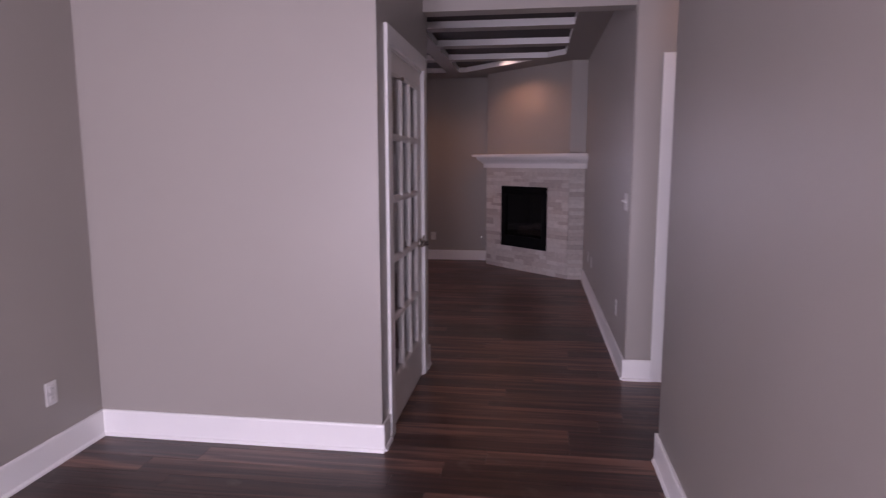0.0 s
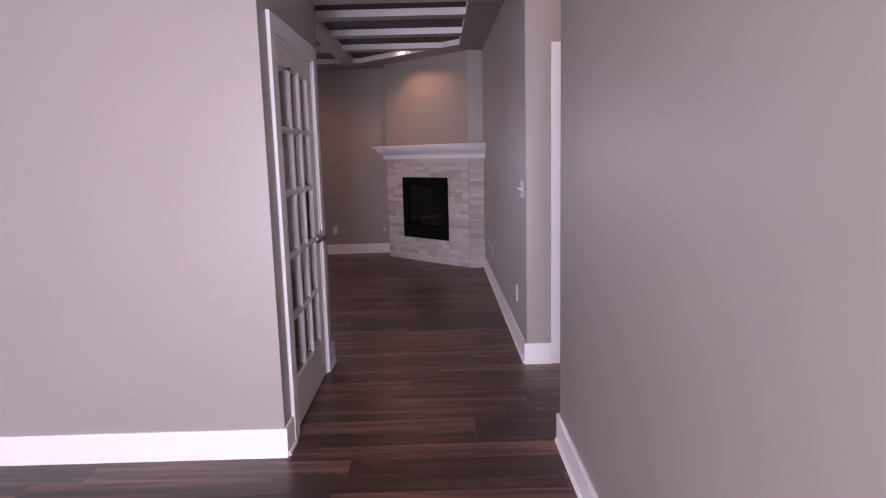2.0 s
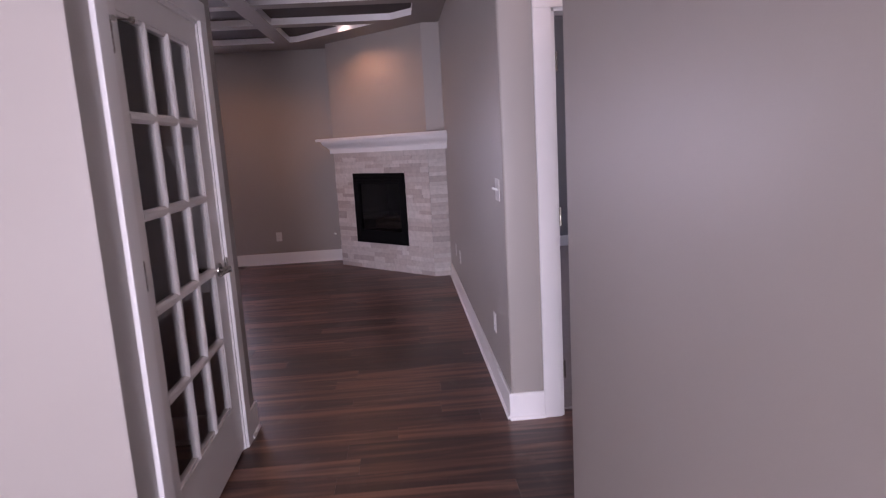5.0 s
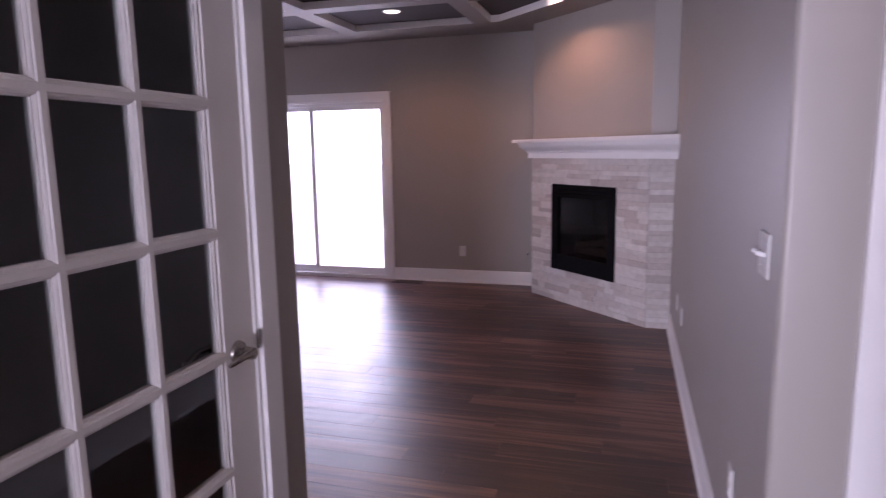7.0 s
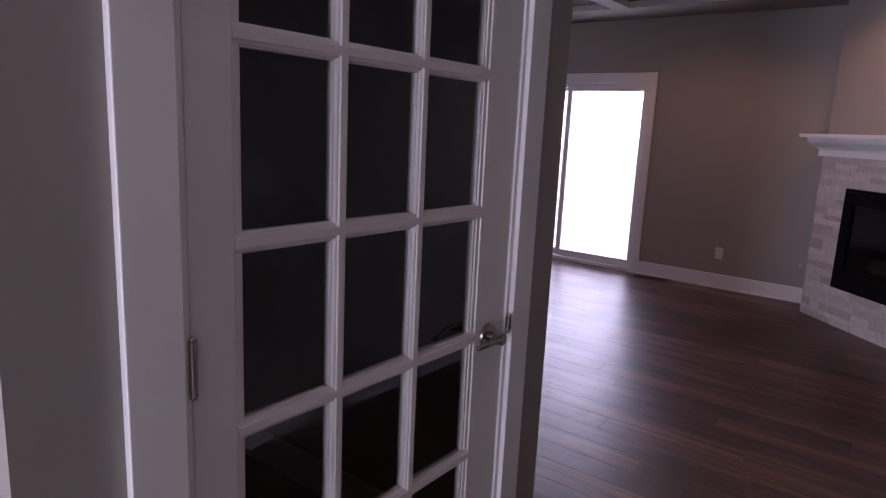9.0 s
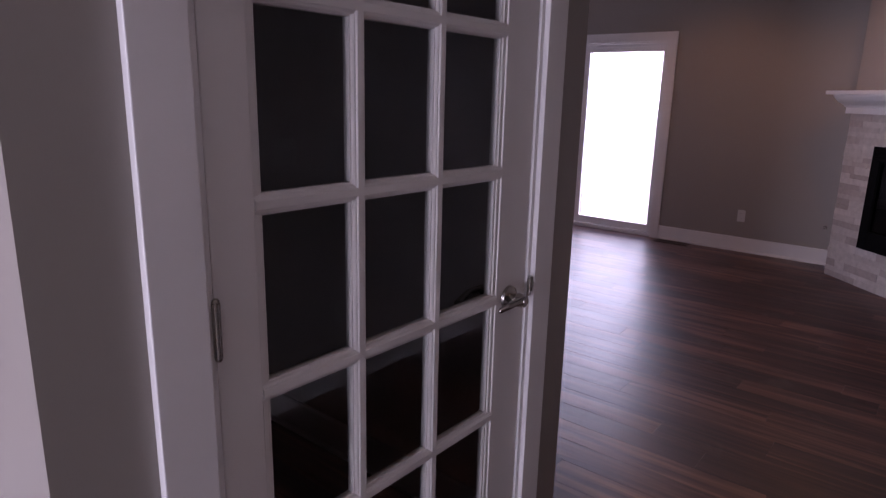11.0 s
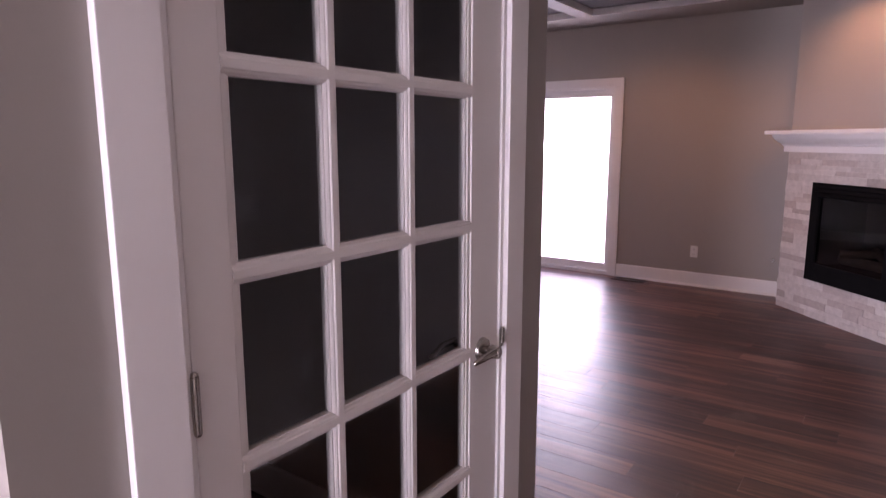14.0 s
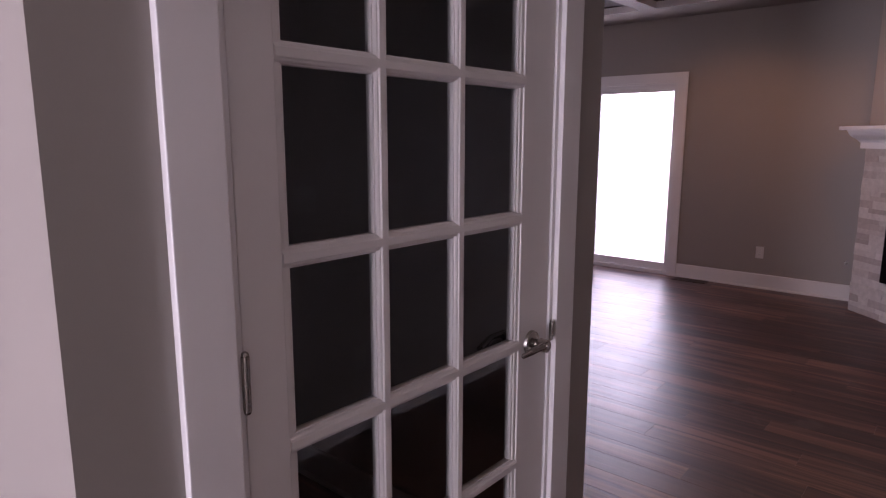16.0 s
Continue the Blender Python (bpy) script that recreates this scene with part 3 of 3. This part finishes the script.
# the second window is unseen, added round the bedroom fill lamp
for name, m, w, h in (("window_1", pose(0.0, YW - 0.06, 0.95), 1.84, 1.7), ("added_window", pose(5.06, 3.8, 1.5, 0, 0, 90), 1.5, 1.3)):
    root = tagged(new(name), "white vinyl window out of view", "window", kind="structure")
    root.matrix_world = m
    bm = bmesh.new()
    for b in ((-w / 2, -w / 2 + 0.05, -h / 2, h / 2), (w / 2 - 0.05, w / 2, -h / 2, h / 2), (-w / 2, w / 2, -h / 2, -h / 2 + 0.05), (-w / 2, w / 2, h / 2 - 0.05, h / 2), (-0.03, 0.03, -h / 2, h / 2)):
        box(bm, b[0], b[1], 0.01, 0.05, b[2], b[3], bevel=0.002)
    part("window_frame", bm, VINYL, root)

# ---------------- outlets, switch, register ----------------


def plate(name, m, label, kind):
    root = tagged(new(name), label, "switch" if kind == "switch" else "outlet")
    root.matrix_world = m          # the plate faces local -y
    w = 0.059 if kind == "switch" else 0.036
    part("cover_plate", box(bmesh.new(), -w, w, -0.006, 0.0, -0.058, 0.058, bevel=0.003), PLASTIC, root)
    if kind == "switch":
        for x in (-0.023, 0.023):
            bm = box(bmesh.new(), -0.006, 0.006, -0.026, 0.0, -0.006, 0.006, bevel=0.002)
            bmesh.ops.transform(bm, matrix=pose(x, -0.004, 0, -18), verts=bm.verts)
            part("toggle", bm, PLASTIC, root)
            for z in (-0.030, 0.030):
                part("screw", tube(bmesh.new(), (x, -0.0058, z), (x, -0.0072, z), 0.0032, seg=10), PLASTIC, root)
    else:
        for z in (-0.024, 0.024):
            r = part("receptacle", box(bmesh.new(), -0.016, 0.016, -0.009, -0.005, z - 0.017, z + 0.017, bevel=0.003), PLASTIC, root)
            bm = bmesh.new()
            for x in (-0.006, 0.006):
                box(bm, x - 0.001, x + 0.001, -0.0098, -0.0088, z - 0.003, z + 0.006)
            part("slots", bm, SLOT, r)
    return root


plate("wall_outlet", pose(-0.745, YB, 0.355), "white duplex outlet low on the back wall", "outlet")
for y, z in ((1.76, 0.39), (3.85, 0.40), (4.25, 0.40)):
    plate("wall_outlet", pose(XR, y, z, 0, 0, -90), "white duplex outlet low on the long wall", "outlet")
plate("light_switch", pose(XR, 1.455, 1.19, 0, 0, -90), "white double toggle light switch near the wall corner", "switch")
plate("wall_outlet", pose(-1.55, -0.33, 0.36, 0, 0, 90), "white duplex outlet low on the side wall", "outlet")


def register():
    root = tagged(new("floor_register"), "brown metal floor register by the sliding door", "floor vent")
    root.matrix_world = pose(-1.36, 6.30, 0)
    bm = bmesh.new()
    for b in ((-0.17, 0.17, -0.07, -0.055), (-0.17, 0.17, 0.055, 0.07), (-0.17, -0.15, -0.055, 0.055), (0.15, 0.17, -0.055, 0.055)):
        box(bm, b[0], b[1], b[2], b[3], 0.0005, 0.007, bevel=0.001)
    part("frame", bm, BROWNMETAL, root)
    part("backing", box(bmesh.new(), -0.15, 0.15, -0.055, 0.055, 0.0005, 0.002), SLOT, root)
    for k in range(12):
        x = -0.1375 + k * 0.025
        part("slat", box(bmesh.new(), x - 0.004, x + 0.004, -0.055, 0.055, 0.002, 0.006), BROWNMETAL, root)


register()

# ---------------- recessed lamps ----------------
WARM = (1.0, 0.56, 0.27)


def downlight(x, y, z, power, cone=150):
    root = tagged(new("recessed_downlight"), "lit round recessed ceiling downlight with white trim ring", "ceiling light", group="recessed downlights")
    root.matrix_world = pose(x, y, z)
    bm = bmesh.new()
    outer = [bm.verts.new((0.085 * math.cos(a), 0.085 * math.sin(a), -0.003)) for a in [k * math.tau / 32 for k in range(32)]]
    low = [bm.verts.new((0.072 * math.cos(a), 0.072 * math.sin(a), -0.010)) for a in [k * math.tau / 32 for k in range(32)]]
    inner = [bm.verts.new((0.062 * math.cos(a), 0.062 * math.sin(a), -0.004)) for a in [k * math.tau / 32 for k in range(32)]]
    for i in range(32):
        j = (i + 1) % 32
        bm.faces.new((outer[i], outer[j], low[j], low[i]))
        bm.faces.new((low[i], low[j], inner[j], inner[i]))
    part("trim_ring", bm, TRIM, root, smooth=True)
    part("lens", tube(bmesh.new(), (0, 0, -0.005), (0, 0, -0.003), 0.062, seg=32), LENS, root)
    lamp("downlight_beam", "SPOT", pose(x, y, z - 0.03), power, WARM, spot=cone)


downlight(-1.11, 5.34, P, 5.4)
downlight(0.31, 5.18, P, 6.4)
downlight(1.85, 0.98, H, 1.6)

# ---------------- outside ----------------
structure(boxes("ground", GRASS, (-300, 300, -300, 300, -0.4, -0.22)), "flat pale bare winter ground", "ground")
structure(boxes("patio", CONCRETE, (-5.5, 0.5, 6.55, 10.5, -0.22, -0.06)), "plain pale concrete patio slab", "patio")


# added glowing screen that turns the slider's view evenly white
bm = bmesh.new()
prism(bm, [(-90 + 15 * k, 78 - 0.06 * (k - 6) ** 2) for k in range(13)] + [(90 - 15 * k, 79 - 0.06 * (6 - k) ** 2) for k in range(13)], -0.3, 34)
structure(part("backdrop", bm, BACKDROP_GLOW), "plain white self-lit backdrop added to whiten the view outside", "backdrop")

# ---------------- stone pieces ----------------


def stones():
    rnd = random.Random(5)
    root = tagged(new("stone_surround"), "pale split-face ledger stone surround of the fireplace", "fireplace surround")
    root.matrix_world = FP

    def piece(u0, u1, z0, z1, turn):
        d = rnd.uniform(0.005, 0.011)
        bm = bmesh.new()
        g = 0.0006
        k = [rnd.uniform(-0.003, 0.003) for _ in range(4)]
        vs = [bm.verts.new(p) for p in (
            (u0 + g, 0.02, z0 + g), (u1 - g, 0.02, z0 + g), (u1 - g, 0.02, z1 - g), (u0 + g, 0.02, z1 - g),
            (u0 + g, -d + k[0], z0 + g), (u1 - g, -d + k[1], z0 + g), (u1 - g, -d + k[2], z1 - g), (u0 + g, -d + k[3], z1 - g))]
        for q in ((0, 1, 2, 3), (4, 7, 6, 5), (0, 4, 5, 1), (1, 5, 6, 2), (2, 6, 7, 3), (3, 7, 4, 0)):
            bm.faces.new([vs[i] for i in q])
        ob = part("stone", bm, STONE, root)
        if turn:
            ob.matrix_local = turn

    def course(u0, u1, z0, z1, turn=None):
        u = u0
        while u < u1 - 0.005:
            e = u + rnd.choice((0.11, 0.15, 0.19, 0.24, 0.30, 0.36))
            if u1 - e < 0.08:
                e = u1
            piece(u, min(e, u1), z0, z1, turn)
            u = e
    side = FP.inverted() @ pose(1.17, 4.98, 0)
    z = 0.0
    while z < 1.374:
        h = rnd.choice((0.038, 0.05, 0.05, 0.062))
        for stop in (Z0, Z1, 1.375):
            if z < stop - 0.001 and z + h > stop - 0.025:
                h = stop - z
                break
        if z >= Z0 - 0.002 and z < Z1 - 0.002:
            course(0, U0, z, z + h)
            course(U1, FW, z, z + h)
        else:
            course(0, FW, z, z + h)
        course(0.0, 0.188, z, z + h, side)
        z += h


stones()

# ---------------- floor boards ----------------


def boards():
    rnd = random.Random(11)
    floor = bpy.data.objects["floor"]
    W, L = 0.150, 1.22
    near, far = 0, bmesh.new()
    chest = {}
    y = YW
    n = 0
    while y < 6.41:
        y1 = min(y + W, 6.41)
        xa, xb = (-4.6, XR) if y >= 1.44 else (-1.55, XR)
        if -0.1 < y < 1.45:
            xb = 3.2
        x = xa - rnd.uniform(0.05, L - 0.05)
        while x < xb:
            a, b = max(x, xa), min(x + L, xb)
            if b - a > 0.03:
                g = 0.0003
                inside = -2.2 < y < 6.41 and b > -2.7 and a < 1.4 and near < 300 and not (b < 0 and 0 < y < 1.4)
                if inside:
                    key = (round(b - a, 4), round(y1 - y, 4))
                    if key not in chest:
                        bm = bmesh.new()
                        hx, hy, c = (b - a) / 2 - g, (y1 - y) / 2 - g, 0.0005
                        low = [bm.verts.new((sx * hx, sy * hy, -0.006)) for sx, sy in ((-1, -1), (1, -1), (1, 1), (-1, 1))]
                        mid = [bm.verts.new((sx * hx, sy * hy, -c)) for sx, sy in ((-1, -1), (1, -1), (1, 1), (-1, 1))]
                        top = [bm.verts.new((sx * (hx - c), sy * (hy - c), 0)) for sx, sy in ((-1, -1), (1, -1), (1, 1), (-1, 1))]
                        for p, q in ((low, mid), (mid, top)):
                            for i in range(4):
                                bm.faces.new((p[i], p[(i + 1) % 4], q[(i + 1) % 4], q[i]))
                        bm.faces.new(top)
                        me = bpy.data.meshes.new("board")
                        bm.to_mesh(me)
                        bm.free()
                        me.materials.append(WOOD)
                        chest[key] = me
                    ob = new("board", chest[key])
                    ob.parent = floor
                    ob.location = ((a + b) / 2, (y + y1) / 2, 0)
                    near += 1
                else:
                    box(far, a + g, b - g, y + g, y1 - g, -0.006, 0)
            x += L
        y += W
    tagged(part("far_boards", far, WOODFAR, floor), kind="stuff")


boards()
